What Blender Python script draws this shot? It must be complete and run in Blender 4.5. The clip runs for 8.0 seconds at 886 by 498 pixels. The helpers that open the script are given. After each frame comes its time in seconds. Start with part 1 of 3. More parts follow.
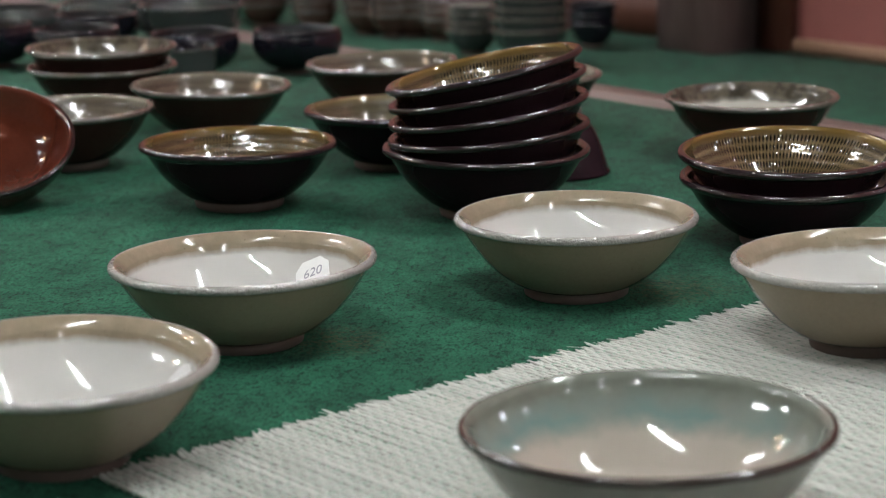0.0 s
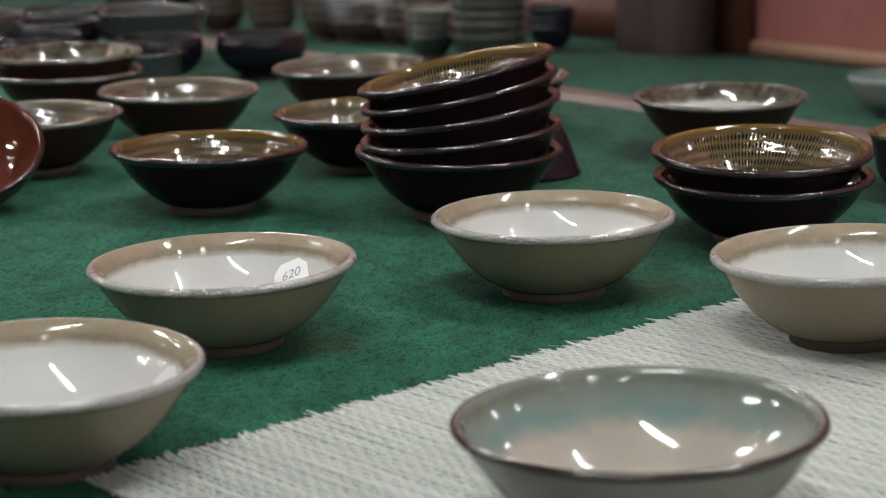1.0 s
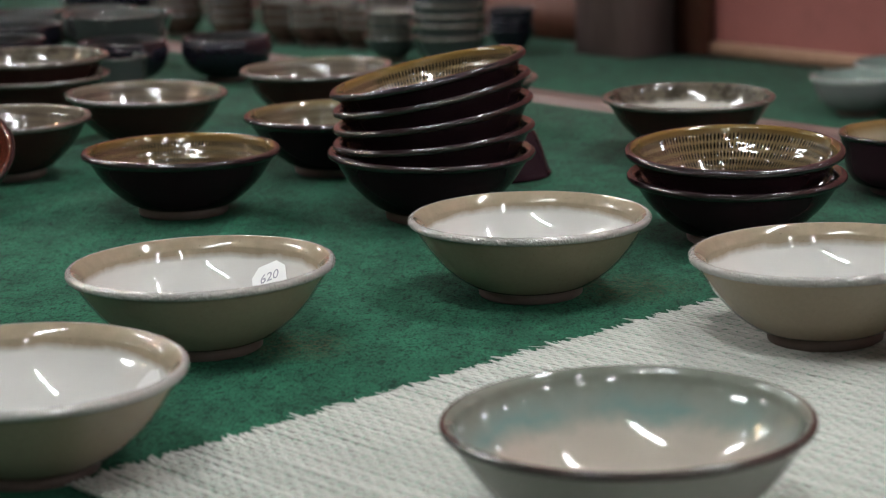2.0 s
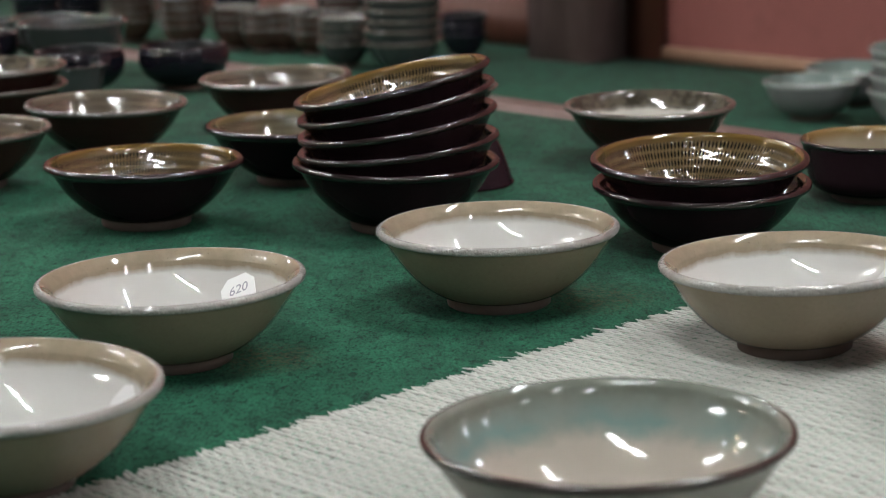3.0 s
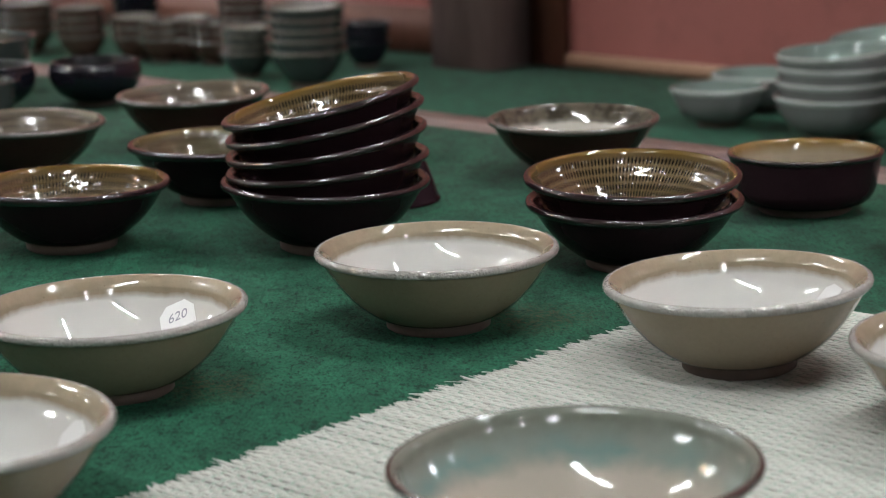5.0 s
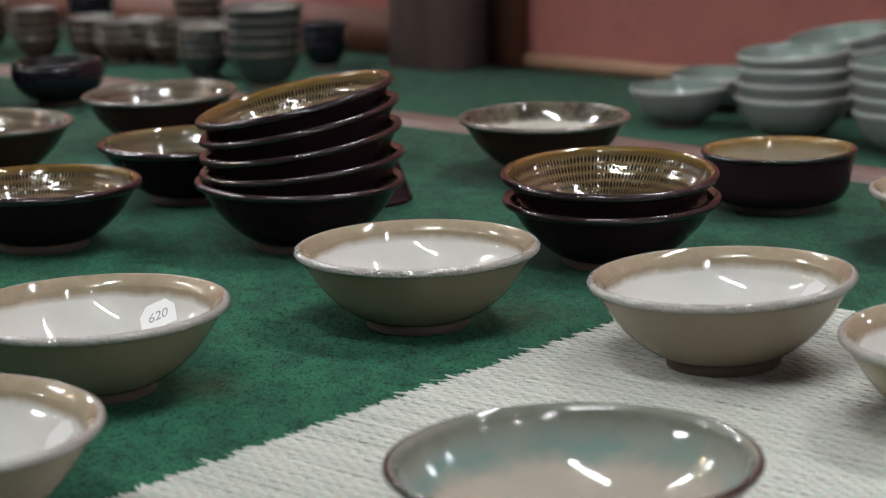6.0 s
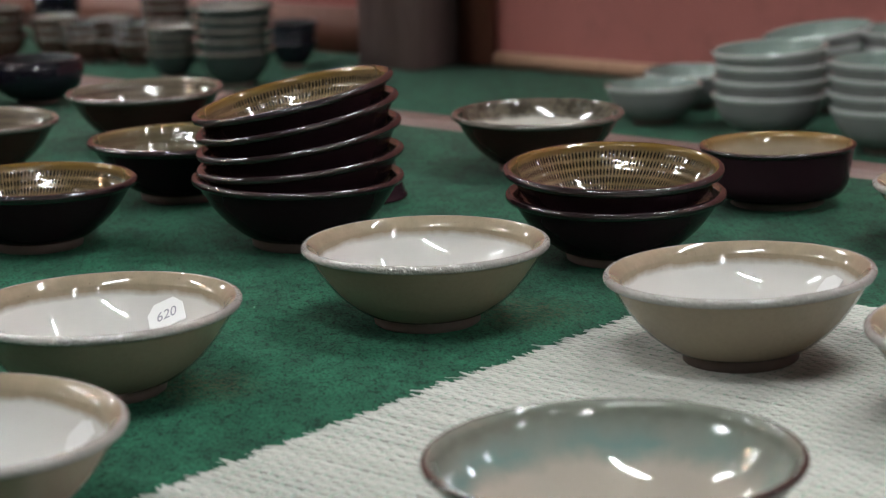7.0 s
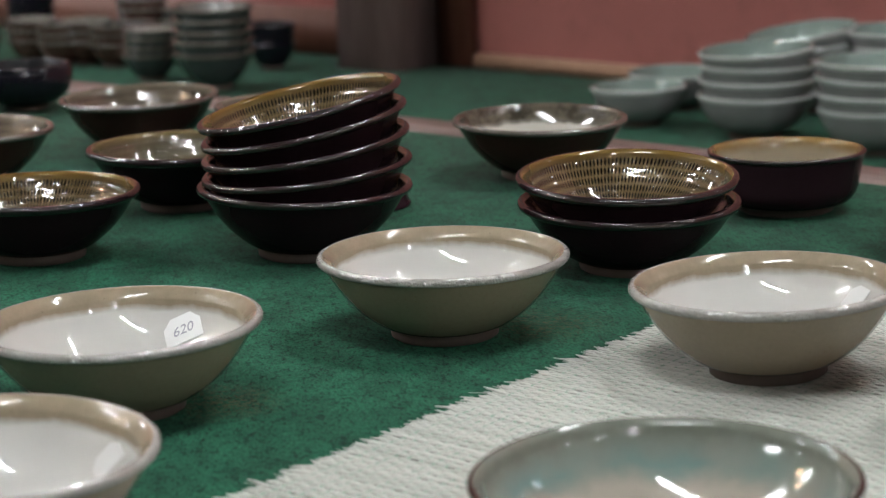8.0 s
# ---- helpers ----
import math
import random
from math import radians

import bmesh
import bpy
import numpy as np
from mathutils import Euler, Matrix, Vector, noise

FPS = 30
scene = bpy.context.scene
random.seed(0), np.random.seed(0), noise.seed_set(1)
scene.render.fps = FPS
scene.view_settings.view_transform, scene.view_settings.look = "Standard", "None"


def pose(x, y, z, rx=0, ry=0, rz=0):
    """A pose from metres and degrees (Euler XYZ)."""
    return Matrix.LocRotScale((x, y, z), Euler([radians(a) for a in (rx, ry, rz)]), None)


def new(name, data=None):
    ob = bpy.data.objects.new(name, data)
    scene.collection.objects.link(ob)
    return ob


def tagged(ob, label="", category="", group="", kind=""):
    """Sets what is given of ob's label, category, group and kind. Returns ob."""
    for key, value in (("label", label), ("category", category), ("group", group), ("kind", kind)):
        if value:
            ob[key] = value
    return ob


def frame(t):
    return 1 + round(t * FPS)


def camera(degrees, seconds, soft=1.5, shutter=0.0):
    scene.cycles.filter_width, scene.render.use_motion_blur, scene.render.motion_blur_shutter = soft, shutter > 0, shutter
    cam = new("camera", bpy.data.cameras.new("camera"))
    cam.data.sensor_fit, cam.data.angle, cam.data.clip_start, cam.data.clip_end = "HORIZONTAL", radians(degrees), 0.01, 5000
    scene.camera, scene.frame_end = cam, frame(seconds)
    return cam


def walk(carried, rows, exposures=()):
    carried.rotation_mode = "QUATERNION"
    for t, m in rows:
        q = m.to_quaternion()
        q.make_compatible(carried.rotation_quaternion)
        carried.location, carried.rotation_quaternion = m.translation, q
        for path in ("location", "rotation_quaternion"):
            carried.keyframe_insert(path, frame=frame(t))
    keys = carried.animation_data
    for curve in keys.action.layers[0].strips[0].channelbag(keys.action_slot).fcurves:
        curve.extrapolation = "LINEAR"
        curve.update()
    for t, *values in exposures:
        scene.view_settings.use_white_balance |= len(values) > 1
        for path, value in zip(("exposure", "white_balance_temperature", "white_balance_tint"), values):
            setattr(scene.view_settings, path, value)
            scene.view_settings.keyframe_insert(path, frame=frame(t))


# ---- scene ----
cam = camera(23.91, 8.0, soft=1.0)
cam.data.dof.use_dof = True
cam.data.dof.focus_distance = 1.26
cam.data.dof.aperture_fstop = 11.0


def eye(x, y, z, pitch, yaw, roll):
    """The camera's pose: pitch up, yaw to the right and roll, in degrees."""
    m = pose(0, 0, 0, 0, 0, -yaw) @ pose(0, 0, 0, 90 + pitch) @ pose(0, 0, 0, 0, 0, roll)
    return Matrix.Translation((x, y, z)) @ m


PATH = [
    (0, 0.0245, -1.2511, 0.3130, -12.801, -4.848, -1.008),
    (0.5, 0.0184, -1.2518, 0.3121, -12.657, -4.149, -1.196),
    (1, 0.0092, -1.2525, 0.3096, -12.644, -3.511, -1.312),
    (1.5, 0.0015, -1.2545, 0.3095, -12.635, -2.909, -1.381),
    (3, -0.0179, -1.2534, 0.3144, -12.556, -0.720, -1.473),
    (3.5, -0.0262, -1.2518, 0.3199, -12.665, -0.000, -1.497),
    (4, -0.0331, -1.2488, 0.3228, -12.585, 0.825, -1.535),
    (4.5, -0.0402, -1.2445, 0.3260, -12.590, 1.634, -1.571),
    (6, -0.0677, -1.2349, 0.3221, -12.566, 3.873, -1.483),
    (6.5, -0.0823, -1.2278, 0.3201, -12.586, 4.621, -1.380),
    (7, -0.1011, -1.2175, 0.3166, -12.560, 5.239, -1.457),
    (7.5, -0.1210, -1.2034, 0.3204, -12.650, 5.789, -1.512),
    (8, -0.1317, -1.1937, 0.3213, -12.654, 6.305, -1.532),
]
walk(cam, [(r[0], eye(*r[1:])) for r in PATH], exposures=((0.0, 0.0), (8.0, 0.0)))

# ---- light: fluorescent tubes under the ceiling, dim room ----
world = bpy.data.worlds.new("world")
scene.world = world
world.use_nodes = True
world.node_tree.nodes["Background"].inputs["Color"].default_value = (0.9, 0.95, 1.0, 1)
world.node_tree.nodes["Background"].inputs["Strength"].default_value = 0.05
TUBE_POWER = 250.0
BULB_POWER = 230.0

# ---- the room's own axes: U along the table's far edge, V towards the back wall ----
U = Vector((0.686, -0.7276, 0))
V = Vector((0.7276, 0.686, 0))
ORIGIN = Vector((0.007, 0.871, 0))
ROOM = Matrix.Translation(ORIGIN) @ Matrix(((U.x, V.x, 0, 0), (U.y, V.y, 0, 0), (0, 0, 1, 0), (0, 0, 0, 1)))
LOW = -0.171      # top of the lower table behind
FLOOR = -0.72
CEIL = 2.62
WALL = 1.31       # the back wall, along V


# ---- materials ----
class Mat:
    def __init__(self, name, rough=0.5, metal=0.0, coat=0.0):
        self.m = bpy.data.materials.new(name)
        self.m.use_nodes = True
        self.t = self.m.node_tree
        self.b = self.t.nodes["Principled BSDF"]
        self.b.inputs["Roughness"].default_value = rough
        self.b.inputs["Metallic"].default_value = metal
        self.b.inputs["Coat Weight"].default_value = coat
        self.b.inputs["Coat Roughness"].default_value = 0.03
        self.b.inputs["IOR"].default_value = 1.5

    def n(self, kind, operation=None, data_type=None, blend_type=None):
        node = self.t.nodes.new(kind)
        if operation:
            node.operation = operation
        if data_type:
            node.data_type = data_type
        if blend_type:
            node.blend_type = blend_type
        return node

    def link(self, a, b):
        self.t.links.new(a, b)

    def coords(self, kind="Object"):
        return self.n("ShaderNodeTexCoord").outputs[kind]

    def noise(self, scale, detail=4.0, rough=0.55, co=None, stretch=None):
        co = co or self.coords()
        if stretch:
            mp = self.n("ShaderNodeMapping")
            mp.inputs["Scale"].default_value = stretch
            self.link(co, mp.inputs["Vector"])
            co = mp.outputs["Vector"]
        k = self.n("ShaderNodeTexNoise")
        k.inputs["Scale"].default_value, k.inputs["Detail"].default_value, k.inputs["Roughness"].default_value = scale, detail, rough
        self.link(co, k.inputs["Vector"])
        return k.outputs["Fac"]

    def ramp(self, fac, stops):
        r = self.n("ShaderNodeValToRGB")
        e = r.color_ramp.elements
        while len(e) < len(stops):
            e.new(0.5)
        for el, (p, c) in zip(e, stops):
            el.position, el.color = p, (*c, 1) if len(c) == 3 else c
        self.link(fac, r.inputs["Fac"])
        return r.outputs["Color"]

    def math(self, op, a, b=0.0, c=0.0):
        k = self.n("ShaderNodeMath", operation=op)
        for i, v in enumerate((a, b, c)):
            if isinstance(v, (int, float)):
                k.inputs[i].default_value = v
            else:
                self.link(v, k.inputs[i])
        return k.outputs[0]

    def mix(self, fac, a, b, mode="MIX"):
        k = self.n("ShaderNodeMix", data_type="RGBA", blend_type=mode)
        for i, v in ((0, fac), (6, a), (7, b)):
            if isinstance(v, (int, float)):
                k.inputs[i].default_value = v
            elif isinstance(v, tuple):
                k.inputs[i].default_value = (*v, 1)
            else:
                self.link(v, k.inputs[i])
        return k.outputs[2]

    def colour(self, c):
        if isinstance(c, tuple):
            self.b.inputs["Base Color"].default_value = (*c, 1)
        else:
            self.link(c, self.b.inputs["Base Color"])
        return self

    def rough(self, sock):
        self.link(sock, self.b.inputs["Roughness"])

    def bump(self, h, strength=0.3, dist=0.001):
        k = self.n("ShaderNodeBump")
        k.inputs["Strength"].default_value, k.inputs["Distance"].default_value = strength, dist
        self.link(h, k.inputs["Height"])
        self.link(k.outputs["Normal"], self.b.inputs["Normal"])

    def uv(self):
        s = self.n("ShaderNodeSeparateXYZ")
        self.link(self.coords("UV"), s.inputs[0])
        return s.outputs[0], s.outputs[1]


def glaze(name, dark, light, rough=0.12, scale=60, speck=None, bump=0.06, pitted=0.0, ior=1.6):
    """A plain pottery glaze: pooled tone, grain and faint orange-peel relief."""
    m = Mat(name, rough)
    m.b.inputs["IOR"].default_value = ior
    c = m.mix(m.noise(14), dark, light)
    c = m.mix(m.math("MULTIPLY", m.noise(scale * 6, 2), 0.45), c, tuple(x * 0.75 for x in dark))
    if speck:
        s = m.ramp(m.noise(420, 2), [(0.66, (0, 0, 0)), (0.74, (1, 1, 1))])
        c = m.mix(m.math("MULTIPLY", s, 0.5), c, speck)
    m.colour(c)
    m.rough(m.math("MULTIPLY_ADD", m.noise(40), rough * 0.8, rough * 0.6))
    h = m.noise(90, 3)
    if pitted:
        h = m.math("MULTIPLY_ADD", m.noise(480, 3), pitted, h)
    m.bump(h, bump, 0.002)
    return m.m


def glaze_band(name, centre, band, edge, wobble=0.05, soft=0.03, rough=0.04, between=None, mottle=0.0):
    """The inside of a bowl: one glaze in the well, another in a band under the lip, with an uneven border."""
    m = Mat(name, rough)
    u, v = m.uv()
    n1 = m.math("SUBTRACT", m.noise(38, 3), 0.5)
    n2 = m.math("SUBTRACT", m.noise(170, 3), 0.5)
    w = m.math("ADD", v, m.math("MULTIPLY_ADD", n1, wobble * 3, m.math("MULTIPLY", n2, wobble)))
    f = m.n("ShaderNodeMapRange")
    f.inputs["From Min"].default_value, f.inputs["From Max"].default_value = edge - soft, edge + soft
    m.link(w, f.inputs["Value"])
    tone = m.noise(26, 4)
    cc = m.mix(tone, tuple(x * 0.94 for x in centre), tuple(min(1, x * 1.04) for x in centre))
    bb = m.mix(m.noise(120, 5, 0.7), tuple(x * 0.72 for x in band), tuple(min(1, x * 1.2) for x in band))
    if mottle:
        bb = m.mix(m.math("MULTIPLY", m.ramp(m.noise(75, 5, 0.7), [(0.44, (0, 0, 0)), (0.6, (1, 1, 1))]), mottle), bb, tuple(x * 0.2 for x in band))
    if between:
        mid = m.ramp(f.outputs[0], [(0.0, (0, 0, 0)), (0.45, (1, 1, 1)), (1.0, (0, 0, 0))])
        patch = m.ramp(m.noise(22, 3), [(0.38, (0.25, 0.25, 0.25)), (0.6, (1, 1, 1))])
        c = m.mix(m.math("MULTIPLY", m.math("MULTIPLY", mid, patch), 0.8), m.mix(f.outputs[0], cc, bb), between)
    else:
        c = m.mix(f.outputs[0], cc, bb)
    speck = m.ramp(m.noise(520, 2), [(0.68, (0, 0, 0)), (0.76, (1, 1, 1))])
    c = m.mix(m.math("MULTIPLY", m.math("MULTIPLY", speck, f.outputs[0]), 0.5), c, tuple(x * 0.4 for x in band))
    m.colour(c)
    m.rough(m.math("MULTIPLY_ADD", f.outputs[0], 0.04, rough))
    m.bump(m.noise(70, 3), 0.05, 0.002)
    return m.m


def chatter(name, ground, tick, rim, count=156, rows=13.0, start=0.30, stop=0.925, strength=0.95, well=None, pooled=0.75):
    """The inside of a bowl with rows of short chatter marks cut by a springing blade, under a clear amber glaze."""
    m = Mat(name, 0.045)
    m.b.inputs["IOR"].default_value = 1.65
    u, v = m.uv()
    wob = m.math("MULTIPLY", m.math("SUBTRACT", m.noise(30, 2), 0.5), 0.018)
    vv = m.math("MULTIPLY", m.math("ADD", v, wob), rows)
    row = m.math("FLOOR", vv)
    inrow = m.math("FRACT", vv)
    uu = m.math("MULTIPLY_ADD", u, float(count), m.math("MULTIPLY", row, 0.37))
    uu = m.math("ADD", uu, m.math("MULTIPLY", inrow, 0.25))
    a = m.math("ABSOLUTE", m.math("SUBTRACT", m.math("FRACT", uu), 0.5))
    b = m.math("ABSOLUTE", m.math("SUBTRACT", inrow, 0.5))
    # each mark is lens-shaped: widest in its middle, pointed at both ends
    half = m.math("SUBTRACT", 0.30, m.math("MULTIPLY", m.math("MULTIPLY", b, b), 1.35))
    mark = m.n("ShaderNodeMapRange")
    mark.inputs["From Min"].default_value, mark.inputs["From Max"].default_value = -0.05, 0.05
    m.link(m.math("SUBTRACT", half, a), mark.inputs["Value"])
    mark = mark.outputs[0]
    zone = m.math("MULTIPLY", m.math("GREATER_THAN", v, start), m.math("LESS_THAN", v, stop))
    weak = m.ramp(m.noise(45, 3), [(0.30, (0.6, 0.6, 0.6)), (0.50, (1, 1, 1))])
    mark = m.math("MULTIPLY", m.math("MULTIPLY", mark, zone), weak)
    g = m.mix(m.noise(24, 4), tuple(x * 0.7 for x in ground), tuple(min(1, x * 1.2) for x in ground))
    if well:
        g = m.mix(m.ramp(v, [(start - 0.06, (1, 1, 1)), (start + 0.02, (0, 0, 0))]), g, well)
    g = m.mix(m.math("MULTIPLY", m.noise(300, 3), 0.4), g, tuple(x * 0.5 for x in ground))
    # darker pooled patches between the lower rows
    pool = m.math("MULTIPLY", m.ramp(v, [(0.58, (1, 1, 1)), (0.74, (0, 0, 0))]), m.ramp(m.noise(34, 4), [(0.36, (0, 0, 0)), (0.6, (1, 1, 1))]))
    g = m.mix(m.math("MULTIPLY", pool, pooled), g, tuple(x * 0.22 for x in ground))
    edge = m.ramp(v, [(0.90, (0, 0, 0)), (0.95, (1, 1, 1))])
    g = m.mix(edge, g, rim)
    m.colour(m.mix(m.math("MULTIPLY", mark, strength), g, tick))
    ridge = m.math("SINE", m.math("MULTIPLY", v, rows * 2 * math.pi))
    h = m.math("MULTIPLY_ADD", ridge, 0.2, m.math("MULTIPLY", m.noise(60, 3), 1.2))
    m.bump(m.math("SUBTRACT", h, m.math("MULTIPLY", mark, 0.22)), 0.35, 0.0006)
    return m.m


def felt_mat(name="green_felt"):
    m = Mat(name, 0.95)
    here = m.n("ShaderNodeNewGeometry").outputs["Position"]
    nap = (1.0, 0.42, 1.0)      # the fibres lie along y
    c = m.mix(m.noise(5, 4, co=here), (0.010, 0.078, 0.045), (0.017, 0.112, 0.063))
    fleck = m.ramp(m.noise(210, 4, 0.75, here, nap), [(0.36, (0.16, 0.17, 0.18)), (0.50, (1, 1, 1))])
    c = m.mix(0.72, c, fleck, "MULTIPLY")
    speck = m.ramp(m.noise(560, 2, 0.6, here, nap), [(0.34, (0.3, 0.32, 0.32)), (0.48, (1, 1, 1)), (0.72, (1.25, 1.22, 1.15))])
    c = m.mix(0.8, c, speck, "MULTIPLY")
    worn = m.ramp(m.noise(40, 5, 0.65, here, (1.0, 0.6, 1.0)), [(0.36, (0.5, 0.5, 0.5)), (0.58, (1.15, 1.13, 1.1))])
    c = m.mix(0.75, c, worn, "MULTIPLY")
    # dry clay dust fallen from two bowls
    for place, reach in (((0.060, 0.010, 0.0), 0.05), ((-0.134, -0.115, 0.0), 0.04)):
        d = m.n("ShaderNodeVectorMath", operation="DISTANCE")
        m.link(m.n("ShaderNodeNewGeometry").outputs["Position"], d.inputs[0])
        d.inputs[1].default_value = place
        near = m.n("ShaderNodeMapRange")
        near.inputs["From Min"].default_value, near.inputs["From Max"].default_value = reach, reach * 0.2
        m.link(d.outputs["Value"], near.inputs["Value"])
        grains = m.ramp(m.noise(330, 4, 0.8), [(0.47, (0, 0, 0)), (0.60, (1, 1, 1))])
        c = m.mix(m.math("MULTIPLY", m.math("MULTIPLY", near.outputs[0], grains), 0.9), c, (0.085, 0.085, 0.045))
    m.colour(c)
    m.b.inputs["IOR"].default_value = 1.42
    m.bump(m.math("ADD", m.noise(900, 3), m.math("MULTIPLY", m.noise(170, 3), 0.8)), 0.6, 0.0015)
    return m.m


def wood_mat(name, dark, light, rough=0.55, along=(1, 14, 14), scale=9):
    m = Mat(name, rough)
    grain = m.noise(scale, 8, 0.65, stretch=along)
    c = m.mix(m.ramp(grain, [(0.3, (0, 0, 0)), (0.7, (1, 1, 1))]), dark, light)
    c = m.mix(m.math("MULTIPLY", m.noise(3, 3), 0.5), c, dark)
    m.colour(c)
    m.bump(grain, 0.25, 0.002)
    return m.m


def plaster_mat(name, a, b, rough=0.85):
    m = Mat(name, rough)
    c = m.mix(m.noise(2.2, 6, 0.65), a, b)
    c = m.mix(m.math("MULTIPLY", m.ramp(m.noise(9, 7, 0.7), [(0.5, (0, 0, 0)), (0.72, (1, 1, 1))]), 0.4), c, tuple(x * 0.6 for x in a))
    m.colour(c)
    m.bump(m.noise(60, 6, 0.7), 0.35, 0.004)
    return m.m


def glow_mat(name, colour, strength):
    m = Mat(name)
    m.b.inputs["Base Color"].default_value = (0.9, 0.9, 0.9, 1)
    m.b.inputs["Emission Color"].default_value = (*colour, 1)
    m.b.inputs["Emission Strength"].default_value = strength
    return m.m


FELT = felt_mat()
EDGE_WOOD = wood_mat("worn_edge_wood", (0.10, 0.058, 0.048), (0.195, 0.13, 0.114))
POST_WOOD = wood_mat("dark_post_wood", (0.085, 0.050, 0.046), (0.185, 0.122, 0.114), along=(14, 14, 1))
SIDE_WOOD = wood_mat("reddish_board", (0.09, 0.03, 0.018), (0.15, 0.055, 0.035), along=(14, 14, 1))
TRIM_WOOD = wood_mat("light_trim_wood", (0.24, 0.13, 0.08), (0.36, 0.21, 0.135))
LEG_WOOD = wood_mat("table_leg_wood", (0.1, 0.06, 0.035), (0.2, 0.13, 0.08), along=(14, 14, 1))
PINK = plaster_mat("red_clay_plaster", (0.168, 0.049, 0.041), (0.255, 0.082, 0.069))
ROOMWALL = plaster_mat("warm_grey_plaster", (0.09, 0.078, 0.068), (0.13, 0.112, 0.098))
CEILING = plaster_mat("ceiling_board", (0.10, 0.092, 0.082), (0.14, 0.128, 0.115))
FLOORMAT = wood_mat("dark_floor_wood", (0.06, 0.04, 0.03), (0.13, 0.09, 0.06))
METAL = Mat("white_enamel", 0.35).colour((0.75, 0.75, 0.73)).m
TUBE = glow_mat("tube_light", (0.94, 0.975, 0.985), TUBE_POWER)
BULB = glow_mat("warm_bulb", (1.0, 0.62, 0.35), BULB_POWER)
COOLBULB = glow_mat("cool_bulb", (0.85, 0.93, 1.0), BULB_POWER * 0.35)

CLAY = glaze("bare_foot_clay", (0.07, 0.045, 0.037), (0.125, 0.085, 0.07), 0.75, bump=0.3)
CLAYDARK = glaze("bare_dark_clay", (0.075, 0.05, 0.04), (0.12, 0.085, 0.068), 0.75, bump=0.3)
CREAM = glaze("cream_glaze_outside", (0.238, 0.186, 0.128), (0.305, 0.25, 0.183), 0.2, speck=(0.2, 0.14, 0.08))
CREAMLIP = glaze("cream_lip", (0.25, 0.24, 0.222), (0.39, 0.378, 0.358), 0.11, speck=(0.16, 0.11, 0.07), bump=0.6, pitted=1.0, ior=1.85)
CREAMIN = glaze_band("cream_inside", (0.50, 0.49, 0.465), (0.262, 0.215, 0.152), 0.845, wobble=0.022, soft=0.022)
BLACK = glaze("black_iron_glaze", (0.016, 0.0082, 0.0108), (0.030, 0.0150, 0.0195), 0.2, ior=1.15)
AMBERLIP = glaze("brown_black_lip", (0.010, 0.006, 0.0065), (0.020, 0.011, 0.0125), 0.13, bump=0.30, pitted=0.35, ior=1.72)
AMBERIN = chatter("amber_chatter_inside", (0.128, 0.090, 0.045), (0.006, 0.004, 0.002), (0.112, 0.068, 0.018), strength=1.0)
GREYIN = chatter("grey_chatter_inside", (0.125, 0.100, 0.074), (0.018, 0.014, 0.009), (0.13, 0.112, 0.084), count=120, rows=12, strength=0.8, start=0.55, well=(0.27, 0.245, 0.205), pooled=0.5)
GREYPLAIN = glaze_band("grey_white_inside", (0.42, 0.395, 0.35), (0.105, 0.09, 0.068), 0.80, wobble=0.03, between=(0.02, 0.016, 0.011), mottle=0.75)
OLIVEIN = chatter("olive_chatter_inside", (0.105, 0.088, 0.054), (0.04, 0.03, 0.015), (0.12, 0.09, 0.04), count=150, rows=12, strength=0.75, pooled=0.5)
BROWNOUT = glaze("brown_iron_outside", (0.032, 0.0145, 0.0125), (0.062, 0.029, 0.025), 0.22, ior=1.22)
GREYLIP = glaze("grey_glossy_lip", (0.06, 0.052, 0.043), (0.12, 0.105, 0.09), 0.18, bump=0.30, pitted=0.35, ior=2.0)
AMBERPLAIN = glaze_band("amber_plain_inside", (0.27, 0.225, 0.16), (0.16, 0.10, 0.035), 0.88, wobble=0.03, soft=0.05)
BLUEIN = glaze_band("blue_grey_inside", (0.345, 0.305, 0.262), (0.155, 0.168, 0.14), 0.80, wobble=0.05, soft=0.13, rough=0.035, between=(0.105, 0.205, 0.195))
BLUEOUT = glaze("blue_grey_outside", (0.17, 0.17, 0.145), (0.26, 0.26, 0.23), 0.2)
BLUELIP = glaze("dark_brown_lip", (0.018, 0.014, 0.014), (0.06, 0.045, 0.04), 0.11, bump=0.2, pitted=0.3)
CELADON = glaze("celadon_glaze", (0.155, 0.152, 0.15), (0.21, 0.206, 0.204), 0.14)
CELADONIN = glaze("celadon_inside", (0.13, 0.17, 0.15), (0.18, 0.225, 0.205), 0.07)
# celadon again, paler: the highlight along the lips is put into the colour
CELADON_LITLIP = glaze("celadon_lip_highlight", (0.29, 0.31, 0.295), (0.40, 0.42, 0.405), 0.08, bump=0.25, pitted=0.3)
NAVY = glaze("blue_black_glaze", (0.005, 0.005, 0.008), (0.012, 0.011, 0.018), 0.10, ior=1.5)
DARKIN = glaze("dull_black_inside", (0.004, 0.004, 0.005), (0.009, 0.009, 0.011), 0.3, ior=1.3)
SLATE = glaze("slate_green_glaze", (0.026, 0.030, 0.030), (0.056, 0.063, 0.062), 0.09)
REDIN = glaze("red_brown_glaze", (0.040, 0.010, 0.007), (0.135, 0.032, 0.016), 0.05, bump=0.2)
REDBROWN = glaze("dull_red_brown_glaze", (0.042, 0.02, 0.016), (0.085, 0.042, 0.034), 0.1)
